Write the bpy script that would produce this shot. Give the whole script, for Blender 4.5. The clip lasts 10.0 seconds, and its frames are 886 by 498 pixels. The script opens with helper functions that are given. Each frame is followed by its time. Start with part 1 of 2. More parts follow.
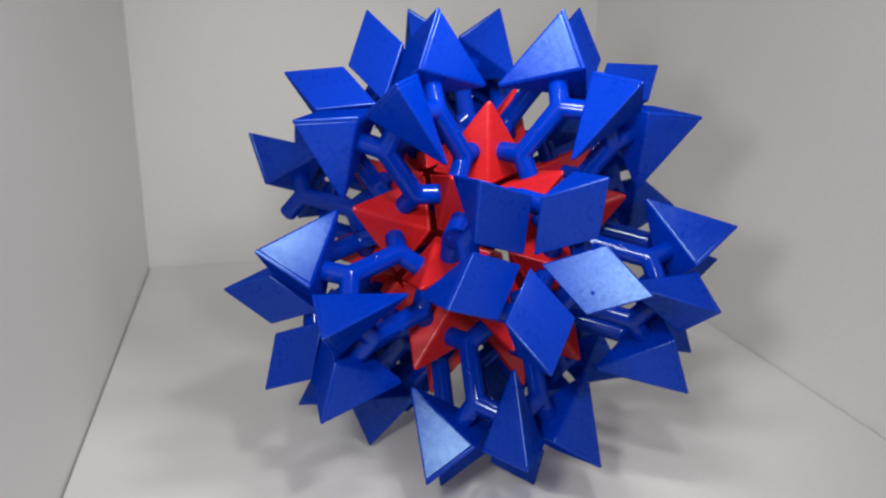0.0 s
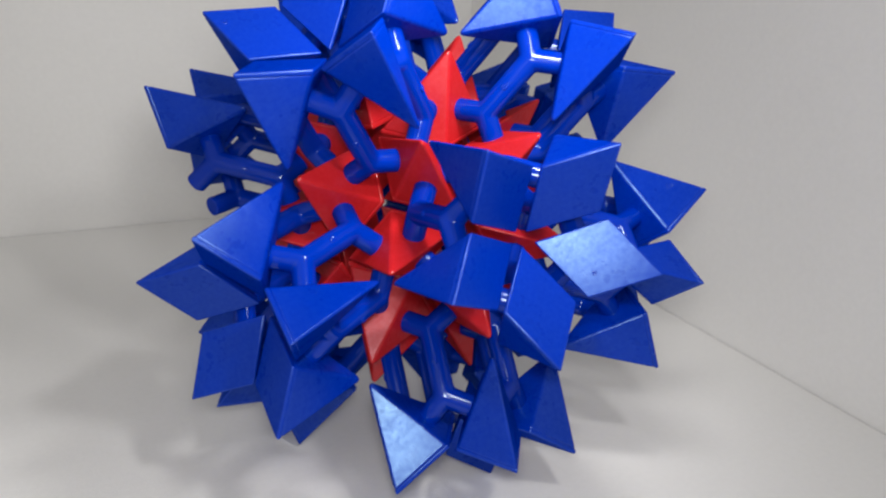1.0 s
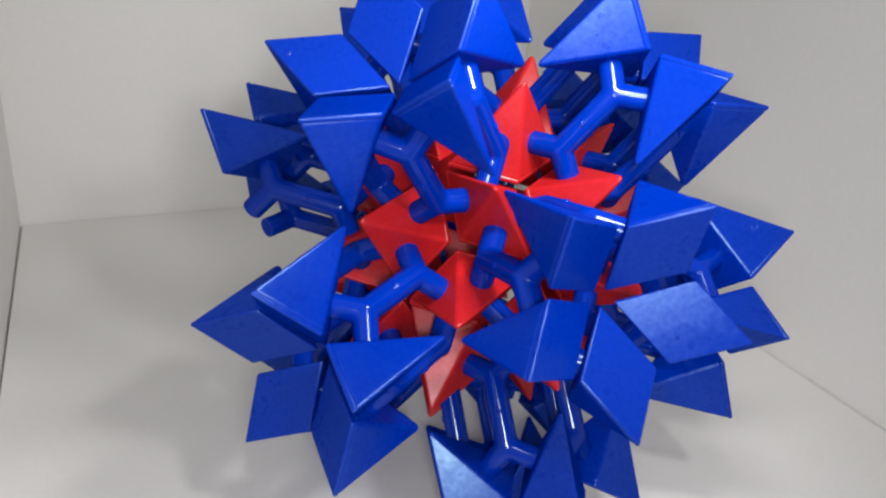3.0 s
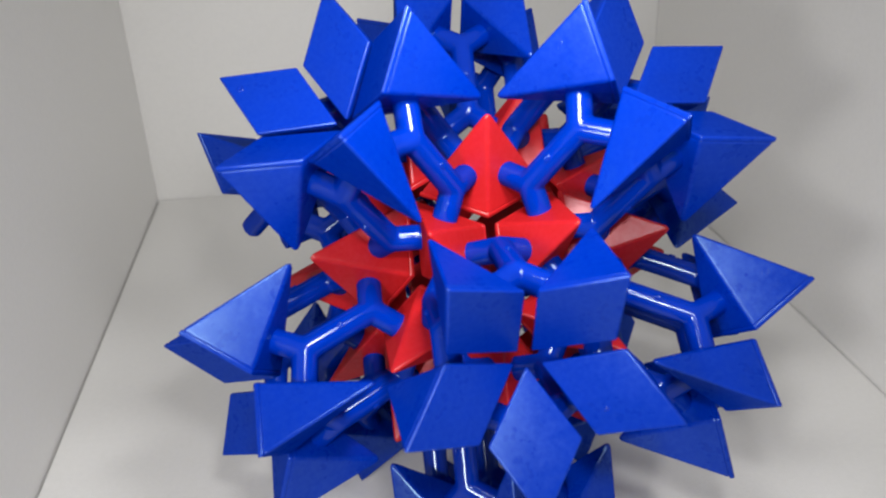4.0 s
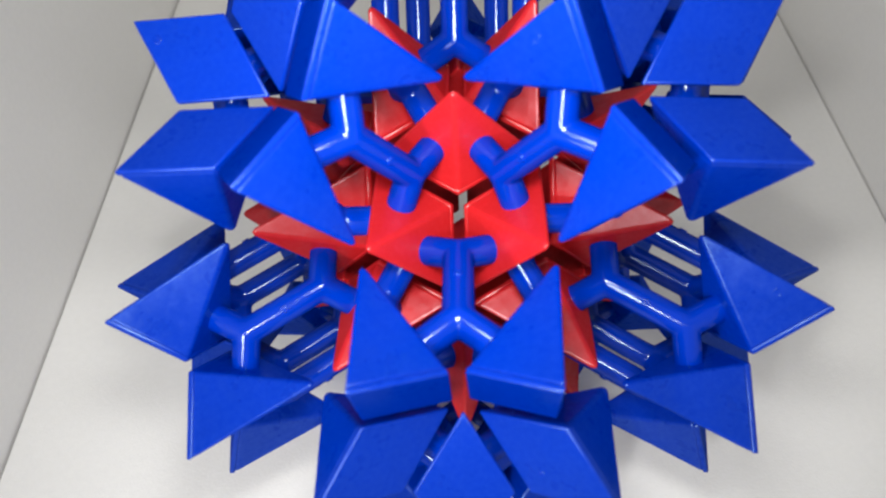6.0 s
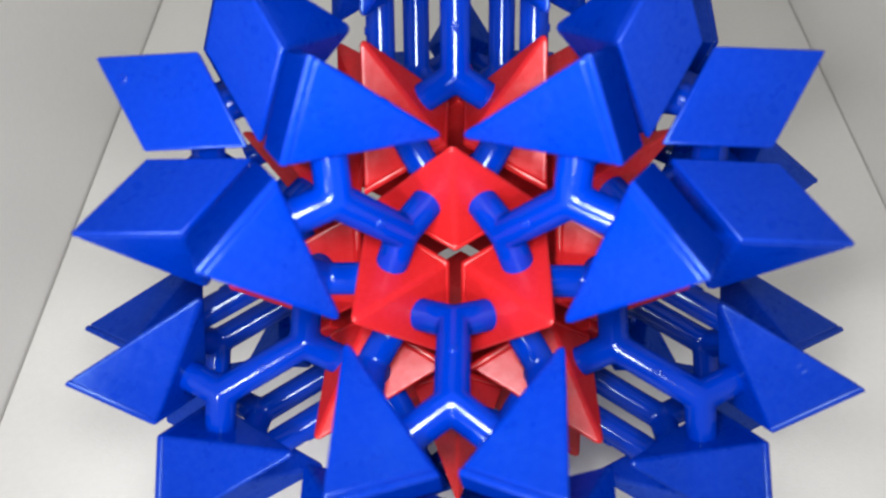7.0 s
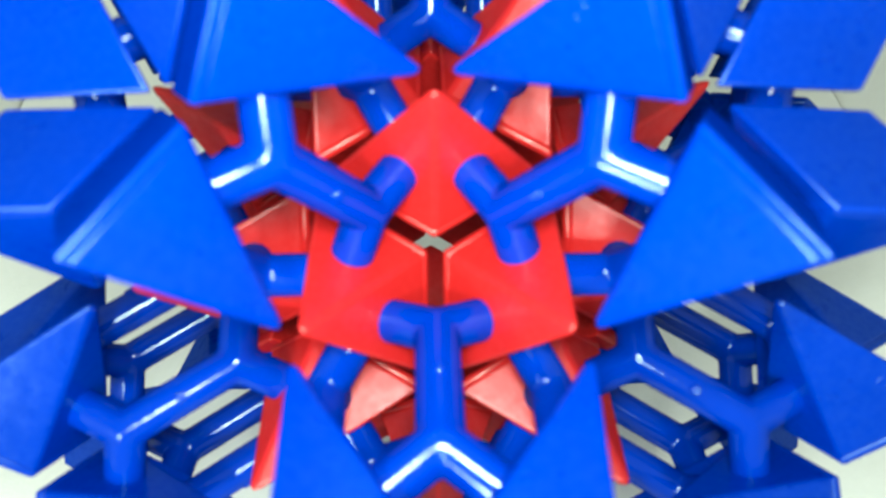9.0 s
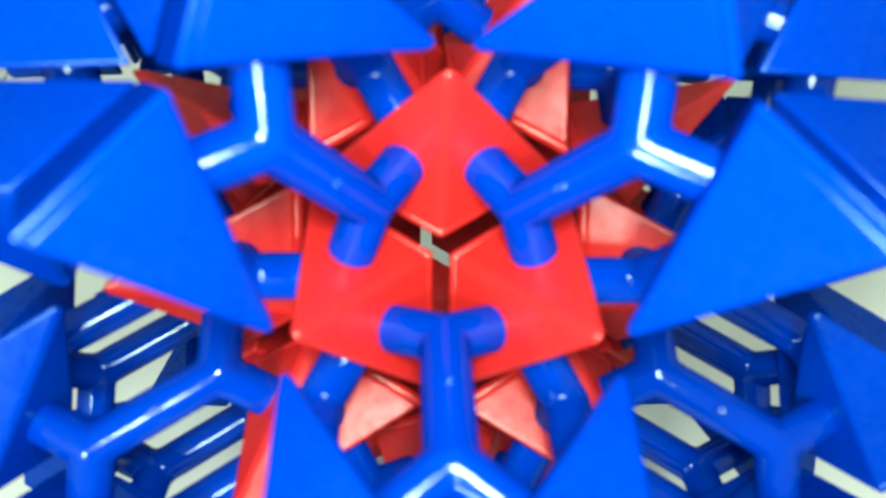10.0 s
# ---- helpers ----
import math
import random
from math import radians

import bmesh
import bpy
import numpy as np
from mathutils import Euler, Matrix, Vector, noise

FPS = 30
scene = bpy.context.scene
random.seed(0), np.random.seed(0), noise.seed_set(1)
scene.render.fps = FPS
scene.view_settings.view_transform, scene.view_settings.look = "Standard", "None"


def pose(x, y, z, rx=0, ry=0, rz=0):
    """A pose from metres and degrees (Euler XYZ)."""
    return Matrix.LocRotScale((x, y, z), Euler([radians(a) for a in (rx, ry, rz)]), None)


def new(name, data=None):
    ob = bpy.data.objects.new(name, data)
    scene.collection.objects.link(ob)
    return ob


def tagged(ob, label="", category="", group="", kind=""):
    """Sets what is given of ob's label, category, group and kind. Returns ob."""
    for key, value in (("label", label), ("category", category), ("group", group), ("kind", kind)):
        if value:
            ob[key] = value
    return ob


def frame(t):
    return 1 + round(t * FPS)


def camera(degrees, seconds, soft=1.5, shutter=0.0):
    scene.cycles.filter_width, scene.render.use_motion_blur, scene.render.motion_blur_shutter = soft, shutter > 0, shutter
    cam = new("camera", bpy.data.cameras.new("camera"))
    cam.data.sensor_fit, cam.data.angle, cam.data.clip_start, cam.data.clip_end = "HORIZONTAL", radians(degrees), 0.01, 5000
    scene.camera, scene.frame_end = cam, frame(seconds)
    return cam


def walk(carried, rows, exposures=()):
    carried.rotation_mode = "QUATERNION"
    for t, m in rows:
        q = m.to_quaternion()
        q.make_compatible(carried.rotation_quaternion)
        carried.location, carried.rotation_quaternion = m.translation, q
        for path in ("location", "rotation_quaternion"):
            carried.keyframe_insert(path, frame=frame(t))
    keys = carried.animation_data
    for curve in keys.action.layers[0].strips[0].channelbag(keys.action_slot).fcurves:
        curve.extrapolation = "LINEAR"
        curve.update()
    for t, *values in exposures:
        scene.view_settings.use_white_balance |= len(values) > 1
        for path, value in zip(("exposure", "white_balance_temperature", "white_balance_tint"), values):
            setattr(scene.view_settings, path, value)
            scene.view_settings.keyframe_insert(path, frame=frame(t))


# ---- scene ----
cam = camera(56.24, 10.0, 2.2)
PATH = [
    (0.0, pose(-0.1021, -0.3726, 0.2176, 73.85, -0.23, -13.08)),
    (0.5, pose(-0.1259, -0.3308, 0.2162, 72.04, -1.16, -19.65)),
    (1.0, pose(-0.1426, -0.3081, 0.2150, 70.17, -2.45, -25.98)),
    (1.5, pose(-0.1581, -0.3051, 0.2202, 71.70, -4.00, -24.71)),
    (2.0, pose(-0.1603, -0.3024, 0.2243, 71.54, -3.34, -26.18)),
    (2.2, pose(-0.1675, -0.2926, 0.2263, 70.57, -3.05, -27.75)),
    (3.3, pose(-0.1102, -0.2775, 0.2386, 66.24, -2.25, -18.53)),
    (3.5, pose(-0.0832, -0.2808, 0.2373, 66.20, -1.18, -14.97)),
    (4.0, pose(-0.0510, -0.2808, 0.2642, 62.77, 1.40, -8.39)),
    (4.5, pose(-0.0319, -0.2618, 0.2903, 56.90, 3.11, -6.17)),
    (5.0, pose(-0.0144, -0.2424, 0.3119, 51.30, 3.37, -4.45)),
    (5.2, pose(-0.0122, -0.2347, 0.3121, 47.94, 3.07, -2.94)),
    (6.3, pose(0.0023, -0.1873, 0.3155, 40.62, 2.45, -0.49)),
    (6.5, pose(0.0022, -0.1805, 0.3110, 40.24, 1.52, -0.54)),
    (7.0, pose(0.0011, -0.1665, 0.3146, 39.22, 1.58, 0.18)),
    (7.5, pose(-0.0011, -0.1576, 0.3097, 37.30, 0.83, -0.01)),
    (8.0, pose(-0.0046, -0.1484, 0.3010, 37.28, -0.53, -0.86)),
    (8.5, pose(-0.0095, -0.1449, 0.2841, 38.48, -1.02, -1.40)),
    (9.0, pose(-0.0061, -0.1369, 0.2708, 39.87, -0.76, -2.73)),
    (9.5, pose(-0.0074, -0.1311, 0.2604, 40.57, -0.17, -1.09)),
    (10.0, pose(-0.0109, -0.1301, 0.2566, 41.48, -2.54, -3.02)),
]
# a near lens that cannot focus on what is very close
cam.data.dof.use_dof = True
cam.data.dof.focus_distance, cam.data.dof.aperture_fstop = 0.32, 16
walk(cam, PATH, [(0.0, -0.20, 6500, 10), (0.8, -0.06, 6500, 10), (2.2, -0.05, 6500, 10), (4.5, 0.01, 6500, 9), (6.5, 0.26, 6500, 8), (8.0, 0.42, 6500, 2), (9.0, 0.74, 6500, -19), (10.0, 0.84, 6500, -28)])

# ---- sizes (metres, or radii of the ball where said) ----
RADIUS = 0.120  # distance of the outer points from the middle of the ball
EDGE, HEIGHT = 0.2147, 0.2940  # of one pyramid, in radii
BLUE_AT, BLUE_TILT = (0.8430, 0.1763), 0.9792
RED_TIP = 0.6391
X_LEFT, X_RIGHT, Y_BACK = -0.1974, 0.2155, 0.3555
LEAN_LEFT, LEAN_RIGHT, LEAN_BACK = 0.008, -0.014, -0.004  # the boards do not stand quite square to each other
REST = 0.9115
TURN = Matrix(((0.999813, 0.014399, -0.012879), (-0.019319, 0.745217, -0.666542), (0.000000, 0.666667, 0.745356)))

PHI = (1 + 5 ** 0.5) / 2
BLUE_APEX, BLUE_FOOT, BLUE_LID = 0.3150, (0.1885, 0.1165), (0.1828, 0.1141)
RED_APEX, RED_FOOT, RED_LID = 0.3052, (0.1935, 0.1196), (0.1900, 0.1172)
LONG = EDGE * PHI / math.sqrt(1 + PHI ** 2)
SHORT = EDGE / math.sqrt(1 + PHI ** 2)
TUBE = 0.0355

# ---- light: soft light of the room through the open front and top, and four added spots along the way, all lit at once, standing in for one torch that moves with the camera ----
world = bpy.data.worlds.new("world")
scene.world = world
world.use_nodes = True
world.node_tree.nodes["Background"].inputs["Color"].default_value = (1.0, 0.985, 0.965, 1)
world.node_tree.nodes["Background"].inputs["Strength"].default_value = 0.370

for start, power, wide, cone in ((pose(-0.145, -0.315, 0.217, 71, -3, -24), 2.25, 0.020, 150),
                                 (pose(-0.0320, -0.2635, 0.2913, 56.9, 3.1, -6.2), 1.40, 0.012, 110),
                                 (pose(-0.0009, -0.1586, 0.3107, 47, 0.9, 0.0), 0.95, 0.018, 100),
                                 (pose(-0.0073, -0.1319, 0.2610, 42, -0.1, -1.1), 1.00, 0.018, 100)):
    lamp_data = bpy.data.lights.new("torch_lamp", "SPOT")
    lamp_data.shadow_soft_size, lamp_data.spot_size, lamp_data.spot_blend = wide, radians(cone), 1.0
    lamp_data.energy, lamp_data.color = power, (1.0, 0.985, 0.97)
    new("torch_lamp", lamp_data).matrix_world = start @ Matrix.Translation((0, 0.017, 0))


# ---- materials ----
def shader(name, colour, rough, spec=0.5, vary=0.08, vary_size=40.0, rough_vary=0.1, bump=0.15, grain=900.0, blotch=6.0, lobe=0.0, sheen=(1, 1, 1), patches=0.3):
    """A Principled surface with colour and gloss varied at two scales and a fine relief."""
    m = bpy.data.materials.new(name)
    m.use_nodes = True
    n, l = m.node_tree.nodes, m.node_tree.links
    b = n["Principled BSDF"]
    tex = n.new("ShaderNodeTexCoord")
    fine = n.new("ShaderNodeTexNoise")
    fine.inputs["Scale"].default_value, fine.inputs["Detail"].default_value = vary_size, 5
    wide = n.new("ShaderNodeTexNoise")
    wide.inputs["Scale"].default_value, wide.inputs["Detail"].default_value = blotch, 3
    relief = n.new("ShaderNodeTexNoise")
    relief.inputs["Scale"].default_value, relief.inputs["Detail"].default_value = grain, 4
    for t in (fine, wide, relief):
        l.new(tex.outputs["Object"], t.inputs["Vector"])
    both = n.new("ShaderNodeMath")
    both.operation = "ADD"
    l.new(fine.outputs["Fac"], both.inputs[0])
    l.new(wide.outputs["Fac"], both.inputs[1])
    shade = n.new("ShaderNodeMapRange")
    shade.inputs["From Min"].default_value, shade.inputs["From Max"].default_value = 0.6, 1.4
    shade.inputs["To Min"].default_value, shade.inputs["To Max"].default_value = 1 - vary, 1 + vary
    l.new(both.outputs[0], shade.inputs["Value"])
    info = n.new("ShaderNodeObjectInfo")
    each = n.new("ShaderNodeMapRange")
    each.inputs["To Min"].default_value, each.inputs["To Max"].default_value = 1 - vary * 0.6, 1 + vary * 0.6
    l.new(info.outputs["Random"], each.inputs["Value"])
    times = n.new("ShaderNodeMath")
    times.operation = "MULTIPLY"
    l.new(shade.outputs[0], times.inputs[0])
    l.new(each.outputs[0], times.inputs[1])
    tint = n.new("ShaderNodeVectorMath")
    tint.operation = "SCALE"
    tint.inputs[0].default_value = colour
    l.new(times.outputs[0], tint.inputs["Scale"])
    l.new(tint.outputs[0], b.inputs["Base Color"])
    gloss = n.new("ShaderNodeMapRange")
    gloss.inputs["From Min"].default_value, gloss.inputs["From Max"].default_value = 0.6, 1.4
    gloss.inputs["To Min"].default_value, gloss.inputs["To Max"].default_value = max(rough - rough_vary, 0.03), rough + rough_vary
    l.new(both.outputs[0], gloss.inputs["Value"])
    l.new(gloss.outputs[0], b.inputs["Roughness"])
    b.inputs["Specular IOR Level"].default_value = spec
    bm_node = n.new("ShaderNodeBump")
    bm_node.inputs["Strength"].default_value, bm_node.inputs["Distance"].default_value = bump, 0.0003
    l.new(relief.outputs["Fac"], bm_node.inputs["Height"])
    l.new(bm_node.outputs[0], b.inputs["Normal"])
    if lobe:
        # frosted plastic: a satin reflection with short tails over the coloured body
        frost = n.new("ShaderNodeBsdfAnisotropic")
        frost.distribution = "BECKMANN"
        # worn and handled: the satin comes in patches
        patch = n.new("ShaderNodeTexNoise")
        patch.inputs["Scale"].default_value, patch.inputs["Detail"].default_value = 560, 6
        patch.inputs["Roughness"].default_value = 0.65
        l.new(tex.outputs["Object"], patch.inputs["Vector"])
        worn = n.new("ShaderNodeMapRange")
        worn.inputs["From Min"].default_value, worn.inputs["From Max"].default_value = 0.36, 0.64
        worn.inputs["To Min"].default_value, worn.inputs["To Max"].default_value = 1 - patches, 1 + patches
        l.new(patch.outputs["Fac"], worn.inputs["Value"])
        faint = n.new("ShaderNodeVectorMath")
        faint.operation = "SCALE"
        faint.inputs[0].default_value = tuple(lobe * k for k in sheen)
        l.new(worn.outputs[0], faint.inputs["Scale"])
        l.new(faint.outputs[0], frost.inputs["Color"])
        l.new(gloss.outputs[0], frost.inputs["Roughness"])
        l.new(bm_node.outputs[0], frost.inputs["Normal"])
        add = n.new("ShaderNodeAddShader")
        l.new(b.outputs[0], add.inputs[0])
        l.new(frost.outputs[0], add.inputs[1])
        l.new(add.outputs[0], n["Material Output"].inputs["Surface"])
    return m


BLUE = (0.0, 0.0210, 0.295)
RED = (0.42, 0.012, 0.015)
satin_blue = shader("satin_blue_plastic", BLUE, 0.29, 0.0, 0.06, 260, 0.04, 0.08, 2300, blotch=45, lobe=0.046, sheen=(0.43, 0.72, 1.0), patches=0.28)
worn_blue = shader("worn_blue_plastic", BLUE, 0.36, 0.0, 0.04, 260, 0.04, 0.06, 1700, blotch=45, lobe=0.060, sheen=(0.5, 0.78, 1.0), patches=0.15)
gloss_blue = shader("gloss_blue_plastic", BLUE, 0.19, 0.0, 0.04, 200, 0.03, 0.03, 700, blotch=30, lobe=0.032, sheen=(0.7, 0.88, 1.0), patches=0.1)
satin_red = shader("satin_red_plastic", RED, 0.35, 0.0, 0.06, 260, 0.05, 0.16, 1900, blotch=45, lobe=0.038, sheen=(1.0, 0.85, 0.92), patches=0.25)
worn_red = shader("worn_red_plastic", RED, 0.30, 0.0, 0.04, 200, 0.03, 0.03, 700, blotch=30, lobe=0.040, patches=0.1)
laminate = shader("white_laminate", (0.80, 0.792, 0.775), 0.40, 0.4, 0.03, 350, 0.06, 0.40, 900, blotch=5)
dark_joint = shader("dark_joint", (0.05, 0.045, 0.04), 0.8, 0.2)


# ---- helpers ----
def part(name, bm, material, parent=None, label=""):
    me = bpy.data.meshes.new(name)
    bm.to_mesh(me)
    bm.free()
    me.materials.append(material)
    ob = new(name, me)
    if parent:
        ob.parent = parent
    if label:
        tagged(ob, label)
    return ob


def box_mesh(x0, y0, z0, x1, y1, z1, bevel=0.0, lean=(0, 0, 0)):
    """A board; lean: how far its left and right sides run aside for each metre of y, and its back for each metre of x."""
    bm = bmesh.new()
    bmesh.ops.create_cube(bm, size=1)
    for v in bm.verts:
        x, y, z = (x0, x1)[v.co.x > 0], (y0, y1)[v.co.y > 0], (z0, z1)[v.co.z > 0]
        v.co = Vector((x + y * lean[v.co.x > 0], y + (x * lean[2] if v.co.y > 0 else 0), z))
    if bevel:
        bmesh.ops.bevel(bm, geom=bm.edges[:], offset=bevel, segments=2, affect="EDGES", profile=0.6)
    return bm


# ---- the box: boards of white laminate, open at the front and above ----
BOARD, JOINT = 0.018, 0.0011
TOP, FRONT = 0.50, -0.34
LEANS = (LEAN_LEFT, LEAN_RIGHT, LEAN_BACK)
tagged(part("floor", box_mesh(X_LEFT + JOINT, FRONT, -BOARD, X_RIGHT - 0.7 * JOINT, Y_BACK - 0.7 * JOINT, 0, 0.0003, LEANS), laminate),
       "white laminate bottom board of an open box", "floor", kind="structure")
back = box_mesh(X_LEFT - BOARD, 0, -BOARD, X_RIGHT + BOARD, BOARD, TOP)
for v in back.verts:
    v.co.y += Y_BACK + LEAN_BACK * v.co.x
tagged(part("wall_back", back, laminate), "white laminate back board of an open box", "wall", kind="structure")
tagged(part("wall_left", box_mesh(X_LEFT - BOARD, FRONT, -BOARD, X_LEFT, Y_BACK - 0.0006, TOP, 0, (LEAN_LEFT, LEAN_LEFT, LEAN_BACK)), laminate),
       "white laminate side board, greyish in the shade", "wall", kind="structure")
tagged(part("wall_right", box_mesh(X_RIGHT, FRONT, -BOARD, X_RIGHT + BOARD, Y_BACK - 0.0006, TOP, 0, (LEAN_RIGHT, LEAN_RIGHT, LEAN_BACK)), laminate),
       "white laminate side board with a faint warm tint", "wall", kind="structure")
tagged(part("trim", box_mesh(X_LEFT - 0.01, FRONT + 0.004, -BOARD - 0.006, X_RIGHT + 0.01, Y_BACK + 0.01, -BOARD - 0.001), dark_joint),
       "dark strip in the joints between the boards", "joint", kind="structure")


# ---- the ball: the sixty turns of an icosahedron, about a threefold axis that points at z ----
def turn(axis, degrees):
    return Matrix.Rotation(radians(degrees), 3, axis)


def towards(tilt, around):
    a, b = radians(tilt), radians(around)
    return Vector((math.sin(a) * math.cos(b), math.sin(a) * math.sin(b), math.cos(a)))


FIVE, TWO, TWO_UP, THREE = towards(37.3773681, 270), towards(20.9051574, 330), towards(20.9051574, 90), Vector((0, 0, 1))
TURNS = [Matrix.Identity(3)]
for known in TURNS:
    for g in (turn(THREE, 120), turn(TWO_UP, 180), turn(FIVE, 72)):
        made = g @ known
        if all(max(abs(made[i][j] - k[i][j]) for i in range(3) for j in range(3)) > 1e-4 for k in TURNS):
            TURNS.append(made)


def columns(x, y, z):
    return Matrix((x, y, z)).transposed()


# one blue pyramid: its rhombus looks outwards beside a fivefold axis, its tip points in to a twofold axis
side = (TWO - TWO.dot(FIVE) * FIVE).normalized()
u = math.cos(BLUE_TILT) * FIVE + math.sin(BLUE_TILT) * side
inward = -math.sin(BLUE_TILT) * FIVE + math.cos(BLUE_TILT) * side
blue_centre = BLUE_AT[0] * FIVE + BLUE_AT[1] * side
blue_frame = columns(u, inward.cross(u), inward)
# one red pyramid: its rhombus looks inwards, its tip stands out on a twofold axis
along = (THREE - THREE.dot(TWO_UP) * TWO_UP).normalized()
red_centre = (RED_TIP - HEIGHT) * TWO_UP
red_frame = columns(TWO_UP.cross(along), TWO_UP.cross(TWO_UP.cross(along)), TWO_UP)

LID = 0.0125    # height of the lid at the foot of a pyramid, in radii


def pyramid_mesh(z0, z1, apex, wide, bevel, segments):
    """A slice of the pyramid from z0 to z1 (radii), with rounded edges. apex: its height before the rounding; wide: half its length and half its width at the foot."""
    bm = bmesh.new()

    def ring(z):
        k = 1 - z / apex
        return [bm.verts.new(Vector((x * wide[0] * k, y * wide[1] * k, z)) * RADIUS) for x, y in ((1, 0), (0, 1), (-1, 0), (0, -1))]
    low = ring(z0)
    bm.faces.new(low[::-1])
    if z1 < apex:
        high = ring(z1)
        bm.faces.new(high)
        for i in range(4):
            bm.faces.new((low[i], low[(i + 1) % 4], high[(i + 1) % 4], high[i]))
    else:
        tip = bm.verts.new((0, 0, apex * RADIUS))
        for i in range(4):
            bm.faces.new((low[i], low[(i + 1) % 4], tip))
    bmesh.ops.bevel(bm, geom=bm.edges[:], offset=bevel, segments=segments, affect="EDGES", profile=0.5)
    for face in bm.faces:
        face.smooth = face.calc_area() < 1.2e-5
    return bm


def tube(bm, start, end, radius, ring=64):
    way = end - start
    turned = way.to_track_quat("Z", "Y").to_matrix().to_4x4()
    bmesh.ops.create_cone(bm, cap_ends=True, segments=ring, radius1=radius, radius2=radius, depth=way.length,
                          matrix=Matrix.Translation((start + end) / 2) @ turned)


def knob(bm, place, radius, squash=1.0):
    bmesh.ops.create_uvsphere(bm, u_segments=48, v_segments=24, radius=radius, matrix=Matrix.Translation(place) @ Matrix.Diagonal((1, 1, squash, 1)))


def face_foot(a, b, c, inside):
    """The middle of a face and its way out."""
    middle = (a + b + c) / 3
    out = (b - a).cross(c - a).normalized()
    return middle, out if out.dot(middle - inside) > 0 else -out


# the feet of one connector: on a face of the red pyramid, and on a face of the blue one, on either side of a mirror plane x = 0
red_turn = turn(THREE, 240)
red_points = [red_turn @ (red_centre + red_frame @ Vector(p)) for p in ((0, 0, HEIGHT), (0, -SHORT, 0), (LONG, 0, 0), (-LONG, 0, 0), (0, SHORT, 0))]
near = min((p for p in (red_points[1], red_points[4])), key=lambda p: (p - THREE * p.length).length)
low = min((p for p in (red_points[2], red_points[3])), key=lambda p: abs(p.x))
red_foot, red_out = face_foot(red_points[0], near, low, red_turn @ red_centre)
blue_points = [blue_centre + blue_frame @ Vector(p) for p in ((0, 0, HEIGHT), (-LONG, 0, 0), (0, SHORT, 0), (0, -SHORT, 0))]
edge = min((p for p in (blue_points[2], blue_points[3])), key=lambda p: abs(p.x))
blue_foot, blue_out = face_foot(blue_points[0], blue_points[1], edge, blue_centre + 0.3 * HEIGHT * inward)
joint_in = red_foot - red_out * (red_foot.x / red_out.x)
joint_out = blue_foot - blue_out * (blue_foot.x / blue_out.x)


def connector_mesh():
    bm = bmesh.new()
    origin = (joint_in + joint_out) / 2
    flip = Matrix.Diagonal((-1, 1, 1))
    to = lambda p: (p - origin) * RADIUS
    r = TUBE * RADIUS
    tube(bm, to(joint_in), to(joint_out), r)
    for joint, foot, out in ((joint_in, red_foot, red_out), (joint_out, blue_foot, blue_out)):
        knob(bm, to(joint), r)
        for m in (Matrix.Identity(3), flip):
            tube(bm, to(joint), to(m @ (foot - 0.02 * out)), r)
    return bm, origin


def melted(bm, name, voxel, rounds):
    """The shapes in bm run together into one skin with soft inner corners."""
    me = bpy.data.meshes.new(name)
    bm.to_mesh(me)
    bm.free()
    ob = new(name, me)
    grid = ob.modifiers.new("grid", "REMESH")
    grid.mode, grid.voxel_size, grid.use_smooth_shade = "VOXEL", voxel, True
    soft = ob.modifiers.new("soft", "SMOOTH")
    soft.factor, soft.iterations = 0.5, rounds
    done = bpy.data.meshes.new_from_object(ob.evaluated_get(bpy.context.evaluated_depsgraph_get()))
    bpy.data.objects.remove(ob)
    return done


def mould_mark_mesh():
    """A small round mark with a pip in its middle, on the outer side of the stem."""
    bm = bmesh.new()
    way = (joint_out - joint_in).normalized()
    up = way.cross(Vector((1, 0, 0))).normalized()
    up = up if up.dot(joint_at) > 0 else -up
    r = TUBE * RADIUS
    across = way.cross(up)
    rim, turns = [], 14
    for i in range(turns):
        a = 2 * math.pi * i / turns
        flat = math.cos(a) * way + math.sin(a) * across
        rim.append([bm.verts.new(flat * r * k + up * (r * math.sqrt(1 - (math.sin(a) * k) ** 2) + lift)) for k, lift in ((0.33, -0.0002), (0.27, 0.00042), (0.19, 0.0004), (0.13, -0.0001), (0.09, 0.00035), (0.01, 0.0004))])
    for i in range(turns):
        a, c = rim[i], rim[(i + 1) % turns]
        for k in range(5):
            bm.faces.new((a[k], c[k], c[k + 1], a[k + 1])).smooth = True
    bmesh.ops.recalc_face_normals(bm, faces=bm.faces[:])
    return bm


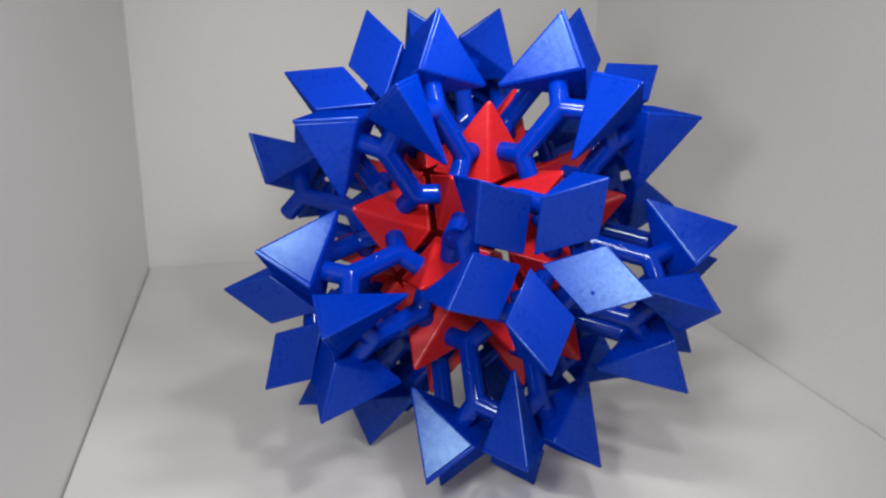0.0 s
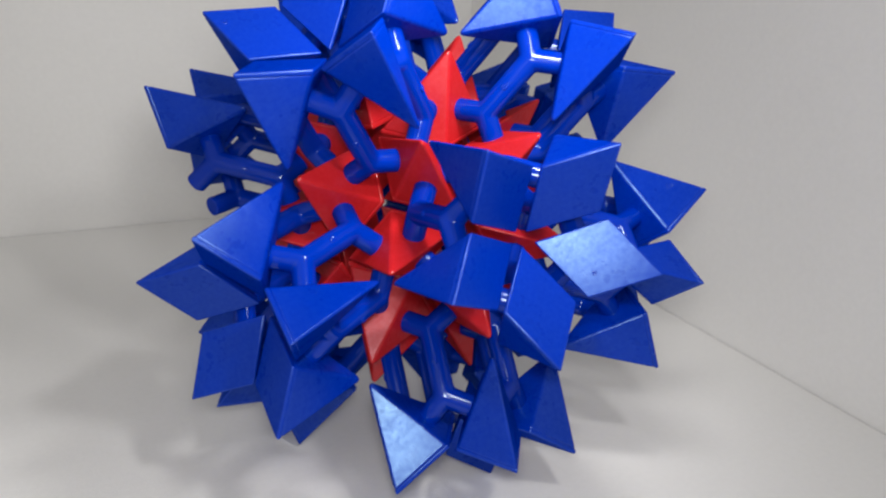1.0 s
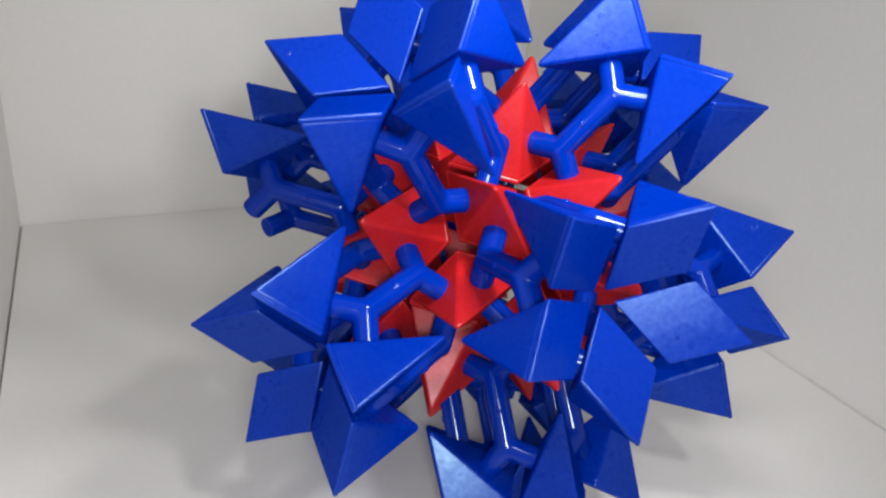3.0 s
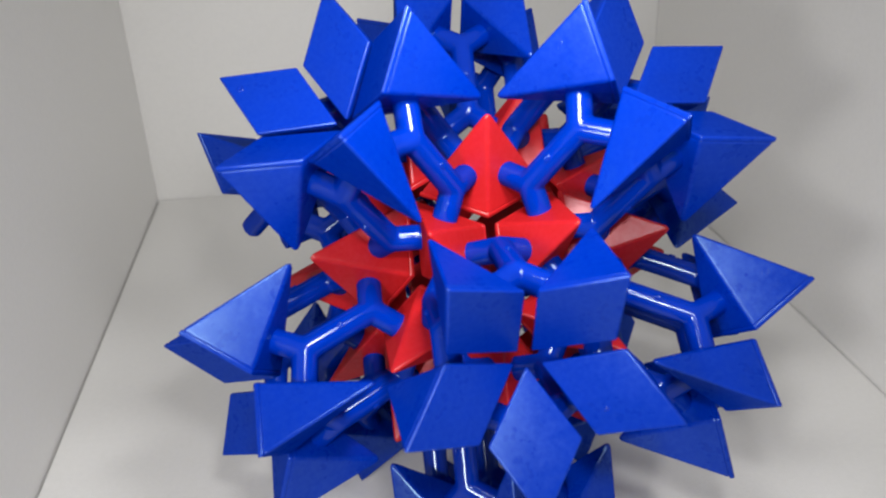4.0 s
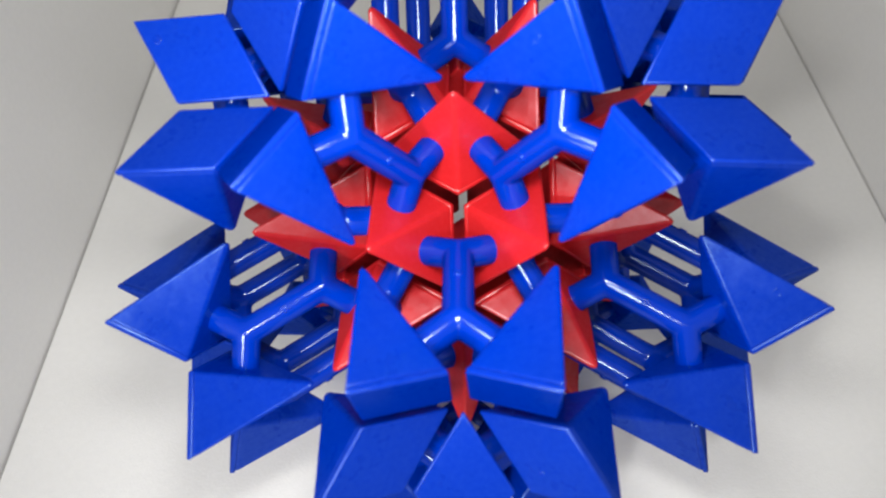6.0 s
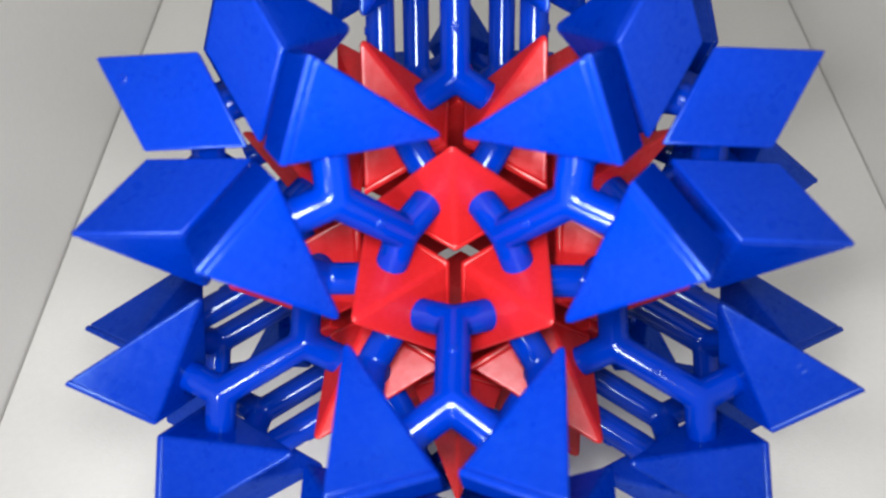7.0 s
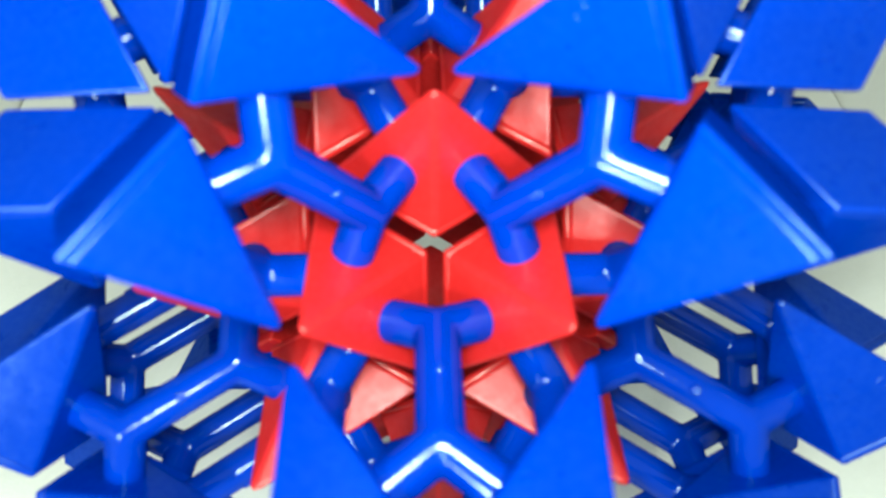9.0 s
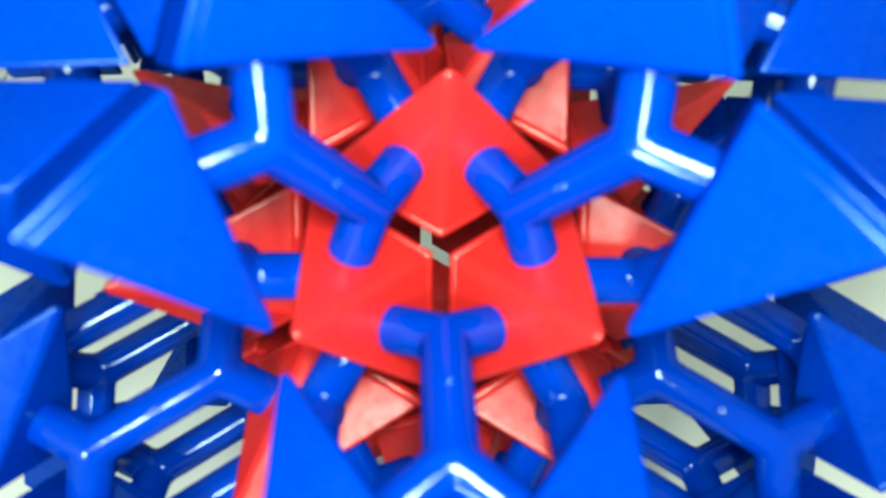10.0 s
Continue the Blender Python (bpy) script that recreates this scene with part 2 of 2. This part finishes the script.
# blocks that sit a little off their ideal place: shift in radii, turn in degrees
NUDGED = {
    0: ((-0.0025, -0.0044, -0.0071), (0.2, -1.2, -1.2)),
    1: ((-0.0021, -0.0007, -0.0064), (-0.0, 0.7, -0.5)),
    2: ((-0.0048, -0.0016, -0.0030), (0.0, -0.4, 0.2)),
    3: ((-0.0073, -0.0037, -0.0005), (0.0, -1.2, -0.3)),
    4: ((0.0037, 0.0006, 0.0004), (1.2, 0.9, 0.9)),
    5: ((-0.0018, 0.0004, -0.0035), (-0.3, 0.1, 0.6)),
    6: ((0.0099, 0.0080, -0.0043), (-1.1, 1.6, -0.2)),
    7: ((-0.0007, 0.0059, 0.0056), (0.3, 0.1, 0.8)),
    9: ((-0.0048, -0.0068, 0.0050), (1.6, 1.1, -1.8)),
    10: ((-0.0020, -0.0005, -0.0014), (-0.0, -0.1, 0.0)),
    11: ((-0.0021, -0.0032, -0.0004), (-0.5, 0.4, 0.5)),
    12: ((-0.0103, -0.0060, 0.0081), (-0.3, -0.4, 0.4)),
    13: ((0.0043, 0.0046, 0.0069), (0.1, -0.1, 1.4)),
    14: ((0.0105, -0.0079, 0.0025), (0.5, -0.2, 0.4)),
    15: ((-0.0050, -0.0007, 0.0087), (-0.1, -1.5, -0.2)),
    16: ((-0.0046, 0.0078, 0.0019), (-0.1, 0.1, -0.4)),
    17: ((0.0082, -0.0013, 0.0064), (-0.1, -0.1, -0.1)),
    19: ((-0.0112, -0.0028, -0.0060), (0.5, -0.6, -0.6)),
    20: ((0.0082, 0.0013, 0.0053), (-0.3, -0.2, 0.5)),
    21: ((0.0036, 0.0065, 0.0002), (0.1, -0.1, 0.3)),
    22: ((-0.0245, 0.0303, 0.0023), (0.0, 0.0, -0.2)),
    23: ((-0.0035, -0.0108, -0.0047), (1.1, -0.1, 0.7)),
    24: ((-0.0082, -0.0085, -0.0077), (0.2, -0.5, 0.2)),
    25: ((0.0073, -0.0049, -0.0003), (0.9, 1.9, -1.8)),
    27: ((-0.0010, 0.0038, 0.0004), (0.9, -0.1, -0.6)),
    28: ((0.0002, -0.0010, -0.0018), (1.5, -1.6, -0.2)),
    29: ((0.0164, -0.0009, -0.0020), (0.6, 1.3, 0.6)),
    31: ((-0.0062, 0.0124, 0.0008), (0.0, -0.0, 0.2)),
    32: ((-0.0058, -0.0033, -0.0019), (-0.1, -0.0, 0.5)),
    39: ((-0.0010, 0.0041, 0.0074), (0.2, 0.6, -0.0)),
    40: ((-0.0033, 0.0055, 0.0021), (-0.1, 0.1, -0.5)),
    41: ((-0.0038, -0.0071, -0.0021), (-0.1, -0.1, 0.4)),
    43: ((0.0034, -0.0031, 0.0016), (-0.6, -0.7, 1.2)),
    44: ((-0.0022, -0.0117, -0.0021), (0.2, 0.1, -0.9)),
    46: ((0.0008, -0.0087, -0.0010), (-0.0, -0.0, -0.0)),
    53: ((0.0001, -0.0031, -0.0012), (-0.1, 0.1, -0.1)),
    55: ((-0.0187, -0.0008, -0.0058), (0.0, 0.1, -0.1)),
}
NUDGED[50] = ((-0.0100, 0.0320, 0.0080), (0.0, 0.0, 0.0))  # pressed in by the floor
NUDGED_RED = {
    0: ((-0.0023, 0.0010, -0.0086), (-0.5, -0.3, 0.1)),
    1: ((-0.0012, 0.0031, -0.0033), (-0.3, -0.3, -0.1)),
    2: ((0.0011, 0.0062, -0.0027), (-0.4, -0.2, -0.6)),
    3: ((-0.0027, 0.0014, 0.0024), (-0.2, -0.4, -0.0)),
    4: ((0.0006, 0.0092, 0.0013), (-0.5, -0.0, 0.3)),
    5: ((0.0005, 0.0023, 0.0025), (-0.4, 0.2, -0.1)),
    6: ((0.0042, -0.0018, 0.0050), (-0.3, -0.0, 0.2)),
    7: ((0.0023, 0.0017, 0.0031), (0.1, -0.2, 0.0)),
    8: ((0.0049, 0.0137, 0.0023), (-0.3, 0.2, -0.3)),
    9: ((-0.0074, 0.0032, 0.0016), (-0.1, -0.5, 0.6)),
    11: ((0.0029, 0.0068, -0.0015), (-0.5, 0.4, 0.7)),
    19: ((0.0015, 0.0027, 0.0007), (0.1, 0.0, -0.2)),
    24: ((0.0023, -0.0003, 0.0006), (-0.0, -0.2, 0.1)),
    26: ((-0.0003, -0.0043, -0.0008), (-0.2, 0.0, -0.2)),
}
STILL = ((0, 0, 0), (0, 0, 0))
RED_PLACES = []
for g in TURNS:
    if all((g @ red_centre - p).length > 0.01 for p in RED_PLACES):
        RED_PLACES.append(g @ red_centre)
MISSING = (8, 47)  # blue blocks that have come off
MISSING_JOINT = 47  # and the forked tube between them

ball = new("ball_sculpture")
tagged(ball, "spiky ball built of blue and red plastic pyramids on blue tubes", "sculpture")
stand = Matrix.Translation((0, 0, REST * RADIUS)) @ TURN.to_4x4()


def put(ob, g, centre, axes, nudge=STILL):
    shift, spin = Vector(nudge[0]), Vector(nudge[1])
    spun = Matrix.Rotation(radians(spin.length), 3, spin) if spin.length else Matrix.Identity(3)
    ob.parent = ball
    ob.matrix_basis = stand @ Matrix.Translation((g @ centre + shift) * RADIUS) @ (spun @ g @ axes).to_4x4()


def carried_along(spot):
    """How far a connector at spot is carried along by the shifted blocks about it."""
    shifts = [Vector(NUDGED.get(i, STILL)[0]) for i, g in enumerate(TURNS) if (g @ blue_centre - spot).length < 0.36]
    shifts += [Vector(NUDGED_RED.get(i, STILL)[0]) for i, p in enumerate(RED_PLACES) if (p - spot).length < 0.40]
    return sum(shifts, Vector()) / max(len(shifts), 1)


def block(name, material, polished, label, apex, wide, lid_wide):
    """A pyramid and its lid, with edges polished by handling."""
    body = part(name, pyramid_mesh(LID, apex, apex, wide, 0.0011, 4), material, None, label)
    lid = part("lid", pyramid_mesh(0, LID + 0.004, 1.0, lid_wide, 0.0006, 2), material, body)
    for ob in (body, lid):
        ob.data.materials.append(polished)
        for face in ob.data.polygons:
            face.material_index = 1 if face.use_smooth else 0
    return body


def again(first):
    ob = first.copy()
    scene.collection.objects.link(ob)
    for child in first.children:
        c = child.copy()
        scene.collection.objects.link(c)
        c.parent = ob
    return ob


first_blue = block("blue_pyramid", satin_blue, worn_blue, "satin blue plastic pyramid with a rhombic lid", BLUE_APEX, BLUE_FOOT, BLUE_LID)
first_red = block("red_pyramid", satin_red, worn_red, "satin red plastic pyramid", RED_APEX, RED_FOOT, RED_LID)
joint_bm, joint_at = connector_mesh()
first_joint = new("connector", melted(joint_bm, "connector", 0.0005, 8))
first_joint.data.materials.append(gloss_blue)
tagged(first_joint, "glossy blue tube forked at both ends")
part("mould_mark", mould_mark_mesh(), gloss_blue, first_joint)
red_seen, lettered = [], []
for i, g in enumerate(TURNS):
    if i not in MISSING:
        made = again(first_blue) if i else first_blue
        put(made, g, blue_centre, blue_frame, NUDGED.get(i, STILL))
        if i in (1, 17):
            lettered.append(made)
        if i == 14:
            pitted = made
        if i == 28:
            ringed = made
    if i != MISSING_JOINT:
        put(again(first_joint) if i else first_joint, g, joint_at, Matrix.Identity(3), (carried_along(g @ joint_at), (0, 0, 0)))
    place = g @ red_centre
    if all((place - p).length > 0.01 for p in red_seen):
        put(again(first_red) if red_seen else first_red, g, red_centre, red_frame, NUDGED_RED.get(len(red_seen), STILL))
        red_seen.append(place)

# ---- small marks on single blocks ----
# faint raised lettering that cannot be read, as rows of short plain bars, on the slanting faces of two blocks
corner_far, corner_side, tip = (Vector(p) * RADIUS for p in ((BLUE_FOOT[0], 0, 0), (0, -BLUE_FOOT[1], 0), (0, 0, BLUE_APEX)))


def lettering_mesh():
    """Two rows of low bars along the foot of one slanting face, and a small ring beside them."""
    far, near, top = corner_far, corner_side, tip
    edge_way = far - near
    out = edge_way.cross(top - near).normalized()
    out = out if out.dot(near) > 0 else -out
    axes = columns(edge_way.normalized(), out.cross(edge_way.normalized()), out).to_4x4()
    bm = bmesh.new()
    dice = random.Random(5)
    for deep, start, stop in ((0.30, 0.26, 0.62), (0.18, 0.20, 0.74)):
        at = start
        while at < stop:
            long = dice.choice((0.018, 0.03, 0.045))
            place = (near + edge_way * (at + long / 2)).lerp(top, deep)
            tall = dice.choice((0.0005, 0.0009, 0.0012))
            made = bmesh.ops.create_cube(bm, size=1)["verts"]
            bmesh.ops.transform(bm, verts=made, matrix=Matrix.Translation(place) @ axes @ Matrix.Diagonal((long * edge_way.length, tall, 0.00016, 1)))
            at += long + 0.02
    bmesh.ops.bevel(bm, geom=bm.edges[:], offset=0.00004, segments=1, affect="EDGES")
    middle_at = (near + edge_way * 0.74).lerp(top, 0.32)
    inner, outer, crest = ([bm.verts.new(middle_at + axes.to_3x3() @ Vector((r * math.cos(k * math.pi / 10), r * math.sin(k * math.pi / 10), lift))) for k in range(20)]
                           for r, lift in ((0.0009, -0.00002), (0.0013, -0.00002), (0.0011, 0.00005)))
    for k in range(20):
        for low_ring in (inner, outer):
            bm.faces.new((low_ring[k], low_ring[(k + 1) % 20], crest[(k + 1) % 20], crest[k]))
    bmesh.ops.recalc_face_normals(bm, faces=bm.faces[:])
    return bm


for owner in lettered:
    part("lettering", lettering_mesh(), satin_blue, owner, "faint raised lettering in the same blue plastic")

# a small round pit with a raised rim on one lid, a wider ring on another
def pit_mesh(x, y, size):
    bm = bmesh.new()
    rings = []
    for radius, lift in ((0.00085, -0.0001), (0.0007, 0.00016), (0.0005, 0.0001), (0.0003, -0.00001), (0.00002, -0.00001)):
        rings.append([bm.verts.new((x + size * radius * math.cos(a * math.pi / 8), y + size * radius * math.sin(a * math.pi / 8), -lift - 0.00002)) for a in range(16)])
    for a, c in zip(rings, rings[1:]):
        for k in range(16):
            bm.faces.new((a[k], a[(k + 1) % 16], c[(k + 1) % 16], c[k])).smooth = True
    bmesh.ops.recalc_face_normals(bm, faces=bm.faces[:])
    return bm


part("pit", pit_mesh(0, SHORT * RADIUS * 0.37, 1.0), gloss_blue, pitted, "small round pit in the lid")
part("pit", pit_mesh(LONG * RADIUS * 0.6, -SHORT * RADIUS * 0.08, 1.5), gloss_blue, ringed, "small round pit in the lid")
